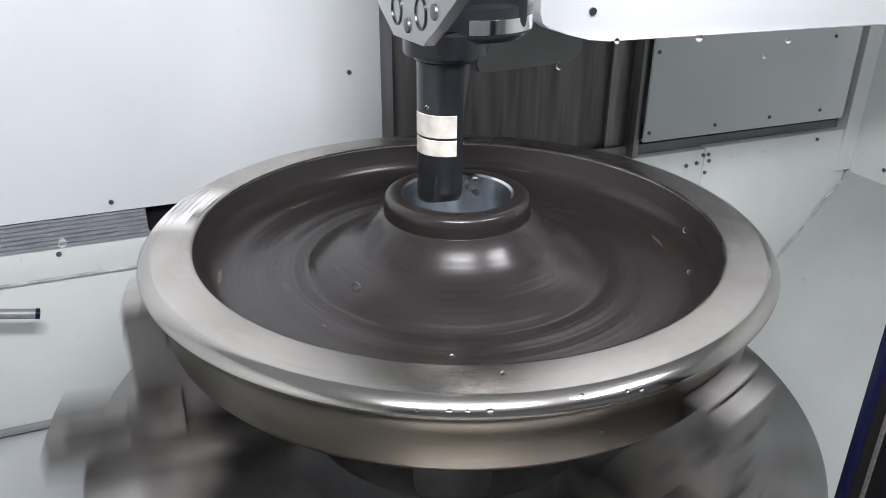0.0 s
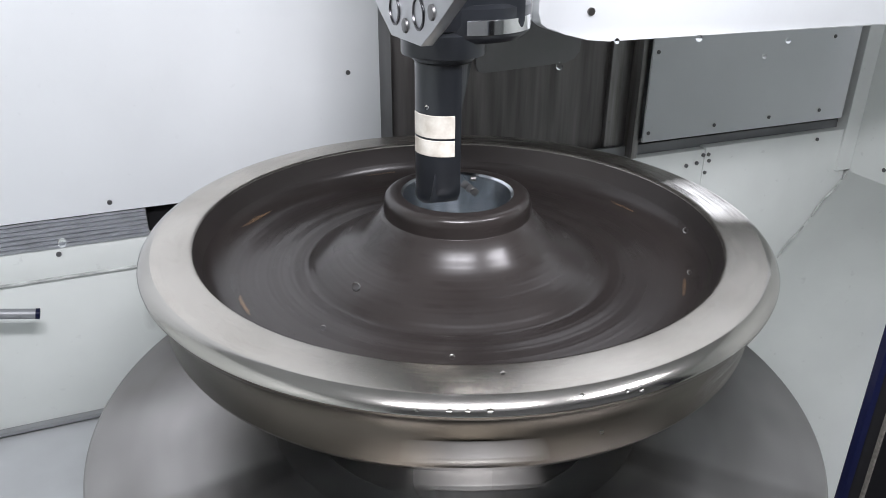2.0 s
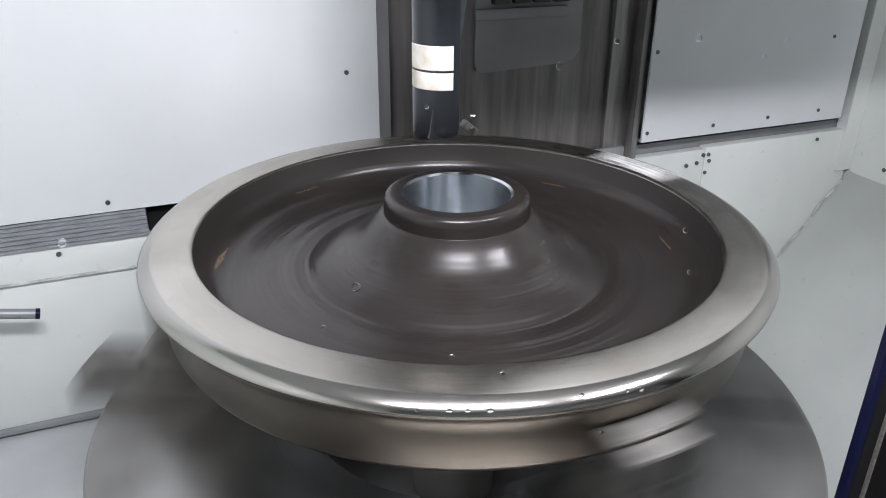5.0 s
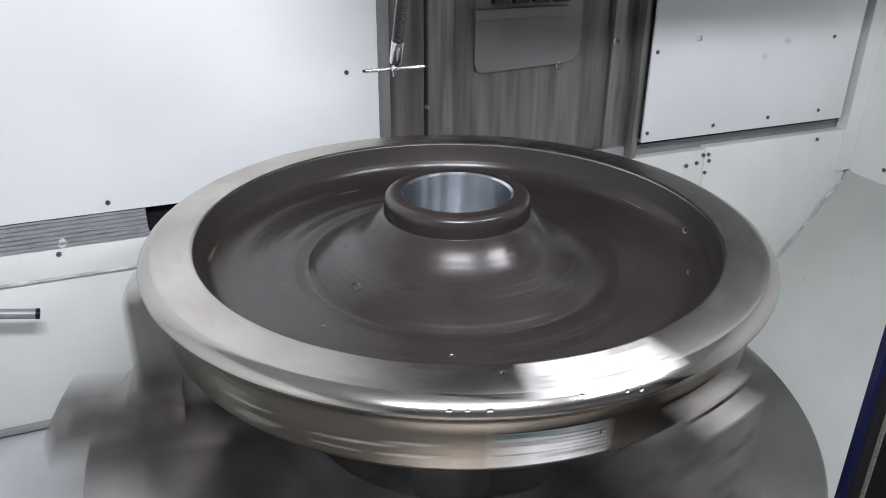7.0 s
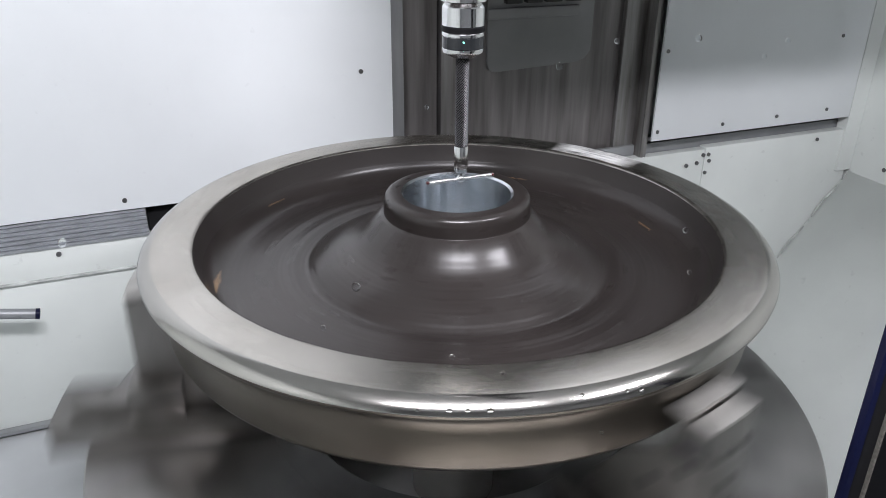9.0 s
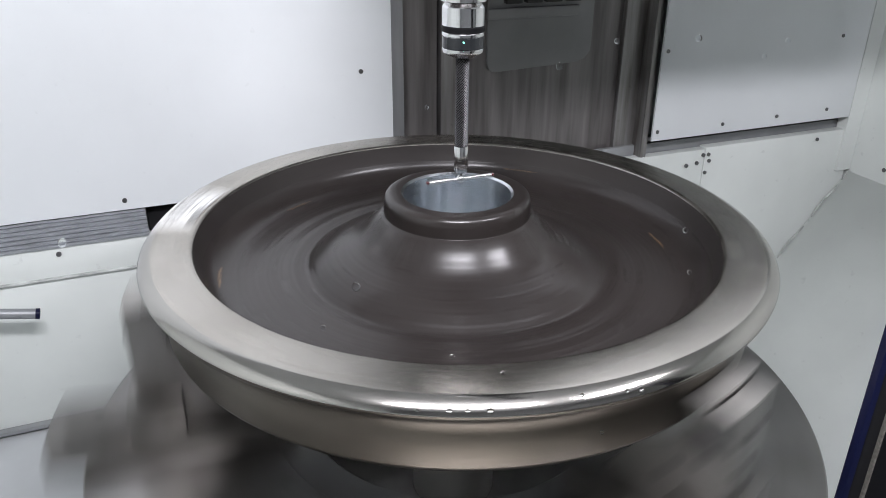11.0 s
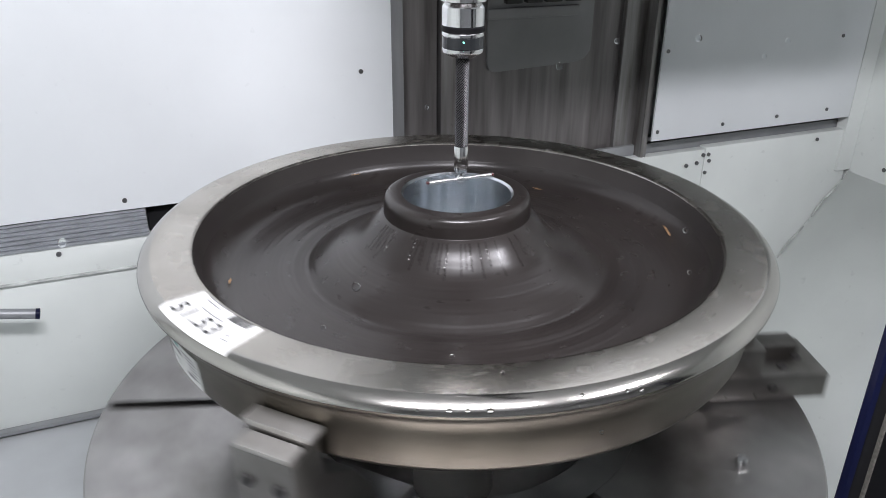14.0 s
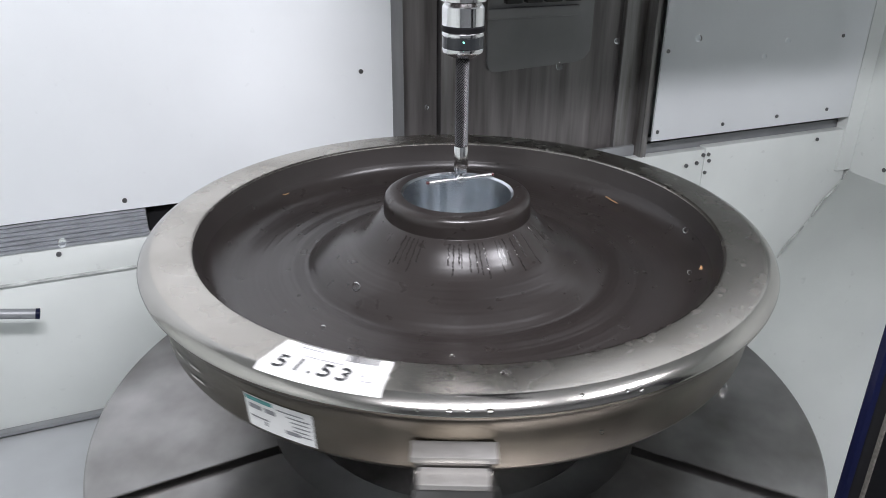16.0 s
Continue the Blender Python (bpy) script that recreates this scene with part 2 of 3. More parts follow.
tagged(part("wiper_strip", wiper(), WIPER, None), "ribbed grey wiper strip under the sliding cover", "wiper strip")
# The gap's darkness is a black sheet, not an opening.
structure("gap_shade", cube(-0.466, WALL_Y + 0.02, 0.95, 0.28, WALL_Y + 0.05, 1.06), BLACK, "black sheet painted as the shade in the gap beside the wiper strip")


def chute():
    """The right-hand sheet that slopes down beside the table, with its caulked edges."""
    bm = bmesh.new()
    pts = [(1.644, 0.862), (0.70, -0.276)]
    vs = [bm.verts.new((x, y, z)) for x, z in pts for y in (-1.6, WALL_Y - 0.002)]
    bm.faces.new((vs[0], vs[1], vs[3], vs[2]))
    bmesh.ops.solidify(bm, geom=bm.faces[:], thickness=0.004)
    return bm


structure("chute_sheet", chute(), WHITE_LOW, "white sloping chip chute sheet, speckled with dirt")
bead = bmesh.new()
rng = random.Random(4)
P = Vector((1.638, WALL_Y - 0.004, 0.859))
Q = Vector((1.30, WALL_Y - 0.004, 0.452))
last = P
for i in range(1, 41):
    nxt = P.lerp(Q, i / 40) + Vector((rng.uniform(-0.003, 0.003) + 0.008 * math.sin(i * 0.5), rng.uniform(-0.002, 0), rng.uniform(-0.003, 0.003)))
    rod(bead, last, nxt, 0.0032, 8)
    last = nxt
structure("sealant_bead", bead, SEALANT, "uneven grey sealant bead in the corner", True, cat="sealant")
structure("corner_post", cube(1.585, WALL_Y - 0.008, 0.87, 1.644, WALL_Y + 0.03, TOP, bevel=0.002), WHITE_LOW, "white folded corner sheet", cat="wall")
part_bm = bmesh.new()
for x, y, z in ((1.6435, 0.52, 0.905), (1.6435, 0.40, 0.93), (1.6435, 0.30, 1.02)):
    rod(part_bm, (x, y, z), (x + 0.004, y, z), 0.007, 10)
structure("wall_screws", part_bm, SCREW, "dark screw heads on the side wall", True, cat="screws")

# coolant tube end by the left wall
tube = bmesh.new()
rod(tube, (-0.98, WALL_Y - 0.075, 0.920), (-0.712, WALL_Y - 0.075, 0.866), 0.011, 16)
nozzle = thing("coolant_tube", "grey coolant tube with a dark blue open end", "tube")
part("pipe", tube, GREY_SHEET, nozzle)
mouth = bmesh.new()
rod(mouth, (-0.714, WALL_Y - 0.075, 0.8664), (-0.706, WALL_Y - 0.075, 0.8648), 0.0115, 16)
part("mouth", mouth, BLUE, nozzle, "dark blue cut end")
clip = cube(-0.965, WALL_Y - 0.08, 0.90, -0.945, WALL_Y + 0.01, 0.945, bevel=0.002)
part("bracket", clip, GREY_SHEET, nozzle)

# near door post with its rubber seals, beside the camera
post = thing("door_post", "black rubber-sealed door post with a dark blue edge", "door post")
RIGHT = Vector((0.9258, -0.378, 0)).normalized()
AHEAD = Vector((0.378, 0.9258, 0)).normalized()
BASE = Vector((EYE.x, EYE.y, 0)) + AHEAD * 0.62
for name, a, b, d0, d1, mat, lab in (("edge", 0.4225, 0.4289, 0.0, 0.012, BLUE, "dark blue painted edge"), ("channel", 0.4289, 0.4440, 0.004, 0.012, BLACK, ""), ("brush_seal", 0.4440, 0.4462, -0.001, 0.012, BRUSH, "pale stitched seal line"), ("rubber_strip", 0.4462, 0.60, 0.0, 0.012, RUBBER, "")):
    bm = cube(a, d0, -0.30, b, d1, 1.46, bevel=0.0006)
    m = Matrix((( RIGHT.x, AHEAD.x, 0, BASE.x), (RIGHT.y, AHEAD.y, 0, BASE.y), (0, 0, 1, 0), (0, 0, 0, 1)))
    bmesh.ops.transform(bm, matrix=m, verts=bm.verts)
    part(name, bm, mat, post, lab)


# ---- sliding covers, which ride on the cross slide ----
def cover(x0, x1, z0, z1, screws, label):
    ob = thing("sliding_cover", label, "cover panel", "sliding covers")
    part("sheet", cube(x0, WALL_Y - 0.012, z0, x1, WALL_Y - 0.005, z1, bevel=0.0012), WHITE, ob)
    part("lower_lip", cube(x0 + 0.002, WALL_Y - 0.0045, z0 - 0.001, x1 - 0.002, WALL_Y + 0.012, z0 + 0.006), SLOT_SHEET, ob, "dark folded lower lip")
    for x, z in screws:
        bm = bmesh.new()
        rod(bm, (x, WALL_Y - 0.0145, z), (x, WALL_Y - 0.010, z), 0.0052, 12)
        part("screw", bm, SCREW, ob, "dark countersunk screw")
    return ob


cover_left = cover(-1.30, 0.1035, 1.047, TOP - 0.01, ((0.0295, 1.305), (-0.5055, 1.069), (-0.9, 1.07), (-0.5, 1.75)), "large white enamelled sliding cover panel")
# Unseen top cut at 1.62 so the grey wall above darkens rim reflections.
cover_right = cover(0.8505, 1.578, 1.050, 1.62, ((0.8665, 1.295), (0.8655, 1.076), (1.0885, 1.076), (1.2855, 1.080), (1.478, 1.083), (1.478, 1.30)), "white enamelled sliding cover panel with dark screws")
column = thing("slide_column", "dark worn steel slideway column with coolant streaks", "slideway")
part("edge_trim", prism([(0.1045, 1.02), (0.134, 1.02), (0.134, TOP - 0.01), (0.1045, TOP - 0.01)], WALL_Y - 0.004, WALL_Y + 0.06, bevel=0.001), TRIM, column, "dull grey edge trim")
part("way_strip", cube(0.1345, WALL_Y + 0.05, 0.985, 0.2385, WALL_Y + 0.09, TOP - 0.01, bevel=0.002), WAY, column)
part("gap", cube(0.2385, WALL_Y + 0.065, 0.985, 0.2445, WALL_Y + 0.09, TOP - 0.01), SLOT, column)
part("way_strip", cube(0.2445, WALL_Y + 0.038, 0.985, 0.310, WALL_Y + 0.09, TOP - 0.01, bevel=0.004), WAY_LIGHT, column, "worn lighter way strip with rust")
part("way_plate", cube(0.310, WALL_Y + 0.06, 0.985, 0.745, WALL_Y + 0.09, TOP - 0.01), WAY, column)
part("gap", cube(0.745, WALL_Y + 0.061, 0.985, 0.765, WALL_Y + 0.09, TOP - 0.01), WAY, column)
part("way_strip", cube(0.765, WALL_Y + 0.045, 0.985, 0.830, WALL_Y + 0.09, TOP - 0.01, bevel=0.003), WAY_LIGHT, column)
part("edge_trim", cube(0.830, WALL_Y + 0.004, 0.985, 0.8495, WALL_Y + 0.09, TOP - 0.01, bevel=0.003), WAY_LIGHT, column)
corner = [(0.372, 1.55), (0.372, 1.285), (0.378, 1.268), (0.395, 1.262), (0.628, 1.272), (0.652, 1.281), (0.666, 1.298), (0.668, 1.325), (0.668, 1.55)]
part("ram_plate", prism(corner, WALL_Y + 0.050, WALL_Y + 0.0615, bevel=0.002), WAY_DULL, column, "smooth dark plate with rounded corners")
part("ledge", cube(0.365, WALL_Y + 0.036, 1.392, 0.620, WALL_Y + 0.051, 1.418, bevel=0.006), WAY_DULL, column)
for i in range(4):
    part("bolt_block", cube(0.41 + 0.055 * i, WALL_Y + 0.028, 1.428, 0.452 + 0.055 * i, WALL_Y + 0.051, 1.48, bevel=0.003), SLOT, column)

# ---- rotary table with three jaws ----
JAW_ANGLES = (18.9, 138.9, 258.9)
spindle = thing("rotary_table", "round steel chuck table with three jaws", "chuck table", m=pose(0, 0, 0.860))


SLOTS = tuple(a + d for a, d in zip(JAW_ANGLES, (63.6, 64.2, 59.2)))
SLOT_HALF, SLOT_START, DISC_R = 0.0105, 0.32, 0.612


def table_body():
    """The turned body under the top plates, open in the middle."""
    return lathe([(0.405, -0.12), (0.263, -0.12), (0.258, -0.116), (0.258, -0.004), (0.262, 0.0), (SLOT_START, 0.0), (SLOT_START, -0.0302), (DISC_R, -0.0302), (DISC_R, -0.09), (0.56, -0.12), (0.405, -0.12)], 240)


def top_plate(s0, s1):
    """One third of the table's face, from slot to slot."""
    bm = bmesh.new()
    n = 60
    rows = []
    for r, z in ((SLOT_START + 0.0003, -0.03), (SLOT_START + 0.0003, 0.0), (DISC_R - 0.003, 0.0), (DISC_R, -0.003), (DISC_R, -0.03)):
        e = math.asin(SLOT_HALF / r)
        angles = [radians(s0) + e + (radians(s1 - s0) - 2 * e) * k / n for k in range(n + 1)]
        rows.append([bm.verts.new((r * math.cos(t), r * math.sin(t), z)) for t in angles])
    for r0, r1 in zip(rows, rows[1:]):
        for k in range(n):
            bm.faces.new((r0[k], r0[k + 1], r1[k + 1], r1[k]))
    for k in (0, n):
        bm.faces.new([row[k] for row in rows])
    return bm


part("table_body", table_body(), TABLE, spindle)
for s0, s1 in zip(SLOTS, SLOTS[1:] + (SLOTS[0] + 360,)):
    part("top_plate", top_plate(s0, s1), TABLE, spindle, "turned steel face plate of the table")
part("pedestal", lathe([(0.04, -0.20), (0.255, -0.20), (0.261, -0.118), (0.40, -0.118), (0.40, -1.15), (0.0, -1.15)], 64), TABLE, spindle, "turned steel pedestal with a recessed centre")
for a in SLOTS:
    m = pose(0, 0, 0, 0, 0, a)
    # Near-black insert over the table-steel floor: groove shade put into colour.
    part("slot_shade", cube(SLOT_START + 0.002, -0.0103, -0.0298, DISC_R - 0.002, 0.0103, -0.02, m=m), SLOT, spindle, "dark insert that paints the shade in a radial slot")
    part("slot_lip", cube(0.40, 0.0107, -0.004, 0.600, 0.0127, 0.0012, bevel=0.0004, m=m), JAW, spindle, "bright worn slot edge")
# White disc added atop the post only to brighten the bore's reflections.
part("bore_reflector", lathe([(0.0, 0.190), (0.0685, 0.190)], 48), PAPER, spindle, "added white disc that brightens the bore by reflection")
part("center_boss", lathe([(0.0685, 0.189), (0.069, 0.205), (0.075, 0.199), (0.075, -0.202)], 64), POST, spindle, "bright turned centre post")
for a in (30, 150, 270):
    bm = bmesh.new()
    box(bm, 0.069, -0.014, 0.03, 0.0762, 0.014, 0.2, m=pose(0, 0, 0, 0, 0, a + 18.9))
    part("keyway", bm, SLOT, spindle)


def jaw_meshes():
    made = []
    body = [(0.516, 0.051), (0.516, 0.2550), (0.487, 0.2550), (0.487, 0.266), (0.463, 0.266), (0.463, 0.20), (0.40, 0.165), (0.36, 0.11), (0.335, 0.051)]
    made.append(("jaw", mesh_of("jaw", prism(body, -0.042, 0.042, bevel=0.003), JAW, angle=30), ""))
    made.append(("slide", mesh_of("slide", cube(0.285, -0.055, 0.0015, 0.660, 0.068, 0.0505, bevel=0.003), JAW, angle=30), ""))
    made.append(("clamp_block", mesh_of("clamp_block", cube(0.448, -0.060, 0.051, 0.532, 0.060, 0.108, bevel=0.0035), JAW, angle=30), ""))
    made.append(("tee_bar", mesh_of("tee_bar", cube(0.533, 0.002, 0.0508, 0.628, 0.046, 0.076, bevel=0.003), JAW, angle=30), ""))
    made.append(("grip_pad", mesh_of("grip_pad", cube(0.4600, -0.047, 0.2665, 0.4885, 0.047, 0.2745, bevel=0.002), PAD, angle=30), "worn pale grip pad"))
    made.append(("pad_step", mesh_of("pad_step", cube(0.4890, -0.038, 0.2555, 0.5175, 0.038, 0.2630, bevel=0.003), PAD, angle=30), "worn pale step of the pad"))
    side = bmesh.new()
    box(side, 0.470, -0.0455, 0.205, 0.505, -0.0425, 0.237, bevel=0.001)
    made.append(("locator", mesh_of("locator", side, SLOT, angle=30), ""))
    return made


JAW_PARTS = jaw_meshes()


def bolt_mesh(r, d):
    bm = lathe([(0.0, d), (r * 0.55, d), (r * 0.55, d - 0.004), (r * 0.6, d), (r * 0.95, d), (r, d - 0.0015), (r, -0.004), (0, -0.004)], 20)
    return mesh_of("bolt", bm, SLOT)


BOLT = bolt_mesh(0.008, 0.004)
for a in JAW_ANGLES:
    m = pose(0, 0, 0, 0, 0, a)
    first = None
    for name, me, lab in JAW_PARTS:
        ob = new(name, me)
        ob.parent = spindle if first is None else first
        if first is None:
            first = ob
            ob.matrix_basis = m
        if lab:
            ob["label"] = lab
    for x, y, z, rot in ((0.516, -0.022, 0.215, "out"), (0.516, 0.022, 0.215, "out"), (0.516, 0.0, 0.165, "out"), (0.516, 0.0, 0.125, "out"), (0.585, -0.03, 0.0505, "up"), (0.585, 0.03, 0.0505, "up"), (0.625, 0.0, 0.0505, "up"), (0.49, -0.042, 0.19, "side"), (0.44, -0.042, 0.14, "side"), (0.56, -0.055, 0.026, "side"), (0.44, -0.055, 0.026, "side")):
        b = new("bolt", BOLT)
        b.parent = first
        b.matrix_basis = {"out": pose(x, y, z, 0, 90, 0), "up": pose(x, y, z), "side": pose(x, y, z, 90, 0, 0)}[rot]
bm = lathe([(0, 0.012), (0.008, 0.012), (0.010, 0.008), (0.010, 0.0), (0, 0)], 16)
plug = part("lifting_plug", bm, CHROME, spindle, "small bright plug")
plug.matrix_basis = pose(0.487 * math.cos(radians(112.5)), 0.487 * math.sin(radians(112.5)), 0.0)

# ---- the wheel ----
wheel = thing("railway_wheel", "turned steel railway wheel with a dark oiled web", "railway wheel", m=pose(0, 0, 1.2))
RIM_PROFILE = [(0.4065, -0.004), (0.409, -0.0005), (0.412, 0)] + [(0.458, 0)] + [(0.464 + 0.0205 * math.sin(radians(a)) ** 1.35, -0.0145 + 0.0145 * math.cos(radians(a)) ** 1.35) for a in range(0, 89, 4)] + [(0.4845, -0.0155), (0.4837, -0.0188), (0.4815, -0.0222)] + [(0.475, -0.0268), (0.4675, -0.0335), (0.4632, -0.043), (0.4608, -0.058), (0.456, -0.108), (0.452, -0.116), (0.444, -0.119), (0.41, -0.119), (0.402, -0.11), (0.395, -0.07)]
CUT = next(i for i, q in enumerate(RIM_PROFILE) if q == (0.4845, -0.0155))
EDGE = 6
part("rim", lathe(RIM_PROFILE[:EDGE + 1], 256), RIM, wheel, angle=50)
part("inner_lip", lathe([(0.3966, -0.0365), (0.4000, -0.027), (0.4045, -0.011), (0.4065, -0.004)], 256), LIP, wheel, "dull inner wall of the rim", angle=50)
part("flange", lathe(RIM_PROFILE[EDGE:CUT + 1], 256), FLANGE, wheel, "polished rounded flange edge", angle=50)
part("tread", lathe(RIM_PROFILE[CUT:], 256), TREAD, wheel, "browned steel running tread", angle=50)
WEB_KNOTS = [(0.3968, -0.036), (0.391, -0.047), (0.380, -0.0575), (0.366, -0.0645), (0.348, -0.0675), (0.330, -0.0678), (0.314, -0.0672), (0.302, -0.0668), (0.292, -0.0670), (0.282, -0.0665), (0.272, -0.0655), (0.262, -0.0653), (0.254, -0.0662), (0.247, -0.0670), (0.242, -0.0668), (0.2385, -0.0655), (0.2345, -0.0630), (0.229, -0.0593), (0.221, -0.0542), (0.210, -0.0480), (0.200, -0.0430), (0.190, -0.0386), (0.180, -0.0342), (0.171, -0.0298), (0.163, -0.0252), (0.156, -0.0202), (0.150, -0.0148), (0.1455, -0.0102), (0.141, -0.0055), (0.136, 0.0000), (0.131, 0.0053), (0.126, 0.0100), (0.1215, 0.0138), (0.1178, 0.0166), (0.1168, 0.0174), (0.1166, 0.0182), (0.1164, 0.0205), (0.1162, 0.0280), (0.1158, 0.0365), (0.1135, 0.0440), (0.108, 0.0485), (0.100, 0.0495), (0.0885, 0.0492)]
WEB_PROFILE = [(r, z + (0.00007 * math.sin(r * 560) + 0.00004 * math.sin(r * 910 + 1) if 0.16 < r < 0.37 else 0)) for r, z in smooth_profile(WEB_KNOTS, 7)]
part("web", lathe(WEB_PROFILE, 256), WEB, wheel, angle=60)
part("bore", lathe([(0.0885, 0.0492), (0.0848, 0.0462), (0.0842, 0.040), (0.0842, -0.13), (0.12, -0.13), (0.125, -0.10), (0.2, -0.095), (0.40, -0.09)], 128), BORE, wheel, "bright freshly bored hub hole")


def sector(r0, r1, a0, a1, z, t=0.0008, seg=14, drop=False):
    """A thin curved label that lies on the rim and, if drop, folds over its rounded edge."""
    bm = bmesh.new()
    n = 28 if drop else 6
    rs = [r0 + (r1 - r0) * k / n for k in range(n + 1)]

    def height(r):
        if not drop or r <= 0.464:
            return z
        s = min(1.0, (r - 0.464) / 0.0205)
        return z - 0.0145 * (1 - max(0.0, 1 - s ** 1.4815) ** 0.675)

    grid = [[bm.verts.new((r * math.cos(radians(a0 + (a1 - a0) * i / seg)), r * math.sin(radians(a0 + (a1 - a0) * i / seg)), height(r))) for i in range(seg + 1)] for r in rs]
    for g0, g1 in zip(grid, grid[1:]):
        for i in range(seg):
            bm.faces.new((g0[i], g0[i + 1], g1[i + 1], g1[i]))
    bmesh.ops.recalc_face_normals(bm, faces=bm.faces)
    bmesh.ops.solidify(bm, geom=bm.faces[:], thickness=t)
    return bm


def on_tread(a0, a1, z0, z1, lift, seg=10):
    """A thin label round the tread; z is below the wheel's upper face."""
    bm = bmesh.new()
    grid = [[bm.verts.new(((0.4612 + 0.098 * (zz + 0.055) * 1.0 + lift) * math.cos(radians(a0 + (a1 - a0) * i / seg)), (0.4612 + 0.098 * (zz + 0.055) + lift) * math.sin(radians(a0 + (a1 - a0) * i / seg)), zz)) for i in range(seg + 1)] for zz in (z0, z1)]
    for i in range(seg):
        bm.faces.new((grid[0][i], grid[0][i + 1], grid[1][i + 1], grid[1][i]))
    return bm


tag = part("paper_label", sector(0.4145, 0.4755, -9.3, 9.3, 0.0010, drop=True), PAPER, wheel, "white printed paper label on the rim face")
font = bpy.data.curves.new("number", "FONT")
font.body, font.size, font.align_x, font.align_y = "51.53", 0.036, "CENTER", "CENTER"
font.space_character = 1.16
font.offset = 0.0005
tmp = bpy.data.objects.new("number", font)
scene.collection.objects.link(tmp)
me = bpy.data.meshes.new_from_object(tmp.evaluated_get(bpy.context.evaluated_depsgraph_get()))
bpy.data.objects.remove(tmp)
me.materials.clear()
me.materials.append(INK)
number = new("number", me)
number.parent = tag
number["label"] = "black printed number 51.53"
number.matrix_basis = Matrix(((0, -0.92, 0, 0.4535), (1.06, 0, 0, -0.012), (0, 0, 1, 0.0027), (0, 0, 0, 1)))
bars = bmesh.new()
rng = random.Random(2)
a = 2.0
while a < 7.2:
    w = rng.choice((0.12, 0.2, 0.3))
    g = sector(0.414, 0.427, a, a + w, 0.0016, 0.0004, 1)
    me2 = bpy.data.meshes.new("tmp")
    g.to_mesh(me2)
    bars.from_mesh(me2)
    bpy.data.meshes.remove(me2)
    g.free()
    a += w + rng.choice((0.1, 0.18))
part("barcode", bars, INK, tag, "black barcode stripes")["kind"] = "stuff"


def text_bars(rows, seed):
    bm = bmesh.new()
    r = random.Random(seed)
    for r0, h, a0, a1 in rows:
        a = a0
        while a < a1:
            w = r.uniform(0.25, 0.9)
            me3 = bpy.data.meshes.new("tmp")
            g = sector(r0, r0 + h, a, min(a1, a + w), 0.0016, 0.0004, 1)
            g.to_mesh(me3)
            g.free()
            bm.from_mesh(me3)
            bpy.data.meshes.remove(me3)
            a += w + r.uniform(0.12, 0.35)
    return bm


part("small_print", text_bars([(0.4335, 0.0022, -4.5, 2.5), (0.4135, 0.0018, -7.0, 0.5), (0.4195, 0.0018, -6.0, -1.0), (0.447, 0.004, 5.6, 7.0), (0.4575, 0.002, 6.0, 8.2)], 3), FAINT_INK, tag, "faint lines of small print")["kind"] = "stuff"
side = part("paper_label", on_tread(-13.8, -1.5, -0.107, -0.057, 0.0008), PAPER, wheel, "white side label with a teal header")
part("header", on_tread(-13.5, -8.4, -0.0645, -0.0585, 0.0014), TEAL, side, "teal header bar")
lines = bmesh.new()
rng = random.Random(6)
for z0, h, spans in ((-0.0765, 0.007, ((-13.0, -10.6), (-10.0, -8.0))), (-0.090, 0.0025, ((-13, -9.5),)), (-0.098, 0.006, ((-10.4, -9.9), (-6.5, -4.0))), (-0.066, 0.002, ((-7.6, -3.0),)), (-0.072, 0.002, ((-6.0, -2.0),)), (-0.078, 0.002, ((-5.4, -2.2),)), (-0.084, 0.002, ((-5.0, -2.0),)), (-0.090, 0.002, ((-5.0, -2.4),)), (-0.096, 0.002, ((-4.2, -2.0),))):
    for a0, a1 in spans:
        g = on_tread(a0, a1, z0, z0 + h, 0.0014, 3)
        me4 = bpy.data.meshes.new("tmp")
        g.to_mesh(me4)
        g.free()
        lines.from_mesh(me4)
        bpy.data.meshes.remove(me4)
part("small_print", lines, FAINT_INK, side, "grey lines of small print")["kind"] = "stuff"


def chalk(strokes):
    bm = bmesh.new()
    for (a0, z0), (a1, z1), w in strokes:
        n = 5
        prev = None
        for i in range(n + 1):
            t = i / n
            aa, zz = a0 + (a1 - a0) * t, z0 + (z1 - z0) * t
            d = Vector((radians(a1 - a0) * 0.46, z1 - z0)).normalized()
            ox, oz = -d.y * w / 2, d.x * w / 2
            pts = []
            for s in (-1, 1):
                az, zc = radians(aa) + s * ox / 0.46, zz + s * oz
                r = 0.4612 + 0.098 * (zc + 0.055) + 0.0009
                pts.append(bm.verts.new((r * math.cos(az), r * math.sin(az), zc)))
            if prev:
                bm.faces.new((prev[0], pts[0], pts[1], prev[1]))
            prev = pts
    return bm


for stroke in [((-60.2, -0.078), (-57.0, -0.056), 0.003), ((-57.2, -0.056), (-57.0, -0.104), 0.004), ((-55.0, -0.055), (-55.6, -0.075), 0.003), ((-56.0, -0.077), (-51.8, -0.072), 0.003), ((-54.0, -0.098), (-50.5, -0.088), 0.004), ((-39.5, -0.084), (-37.5, -0.080), 0.003), ((-39.6, -0.096), (-37.8, -0.094), 0.003), ((-35.5, -0.082), (-32.0, -0.078), 0.0035), ((-29.0, -0.075), (-25.5, -0.072), 0.004), ((-29.5, -0.094), (-25.0, -0.090), 0.004)]:
    part("chalk_mark", chalk([stroke]), CHALK, wheel, "pale hand-drawn chalk stroke")


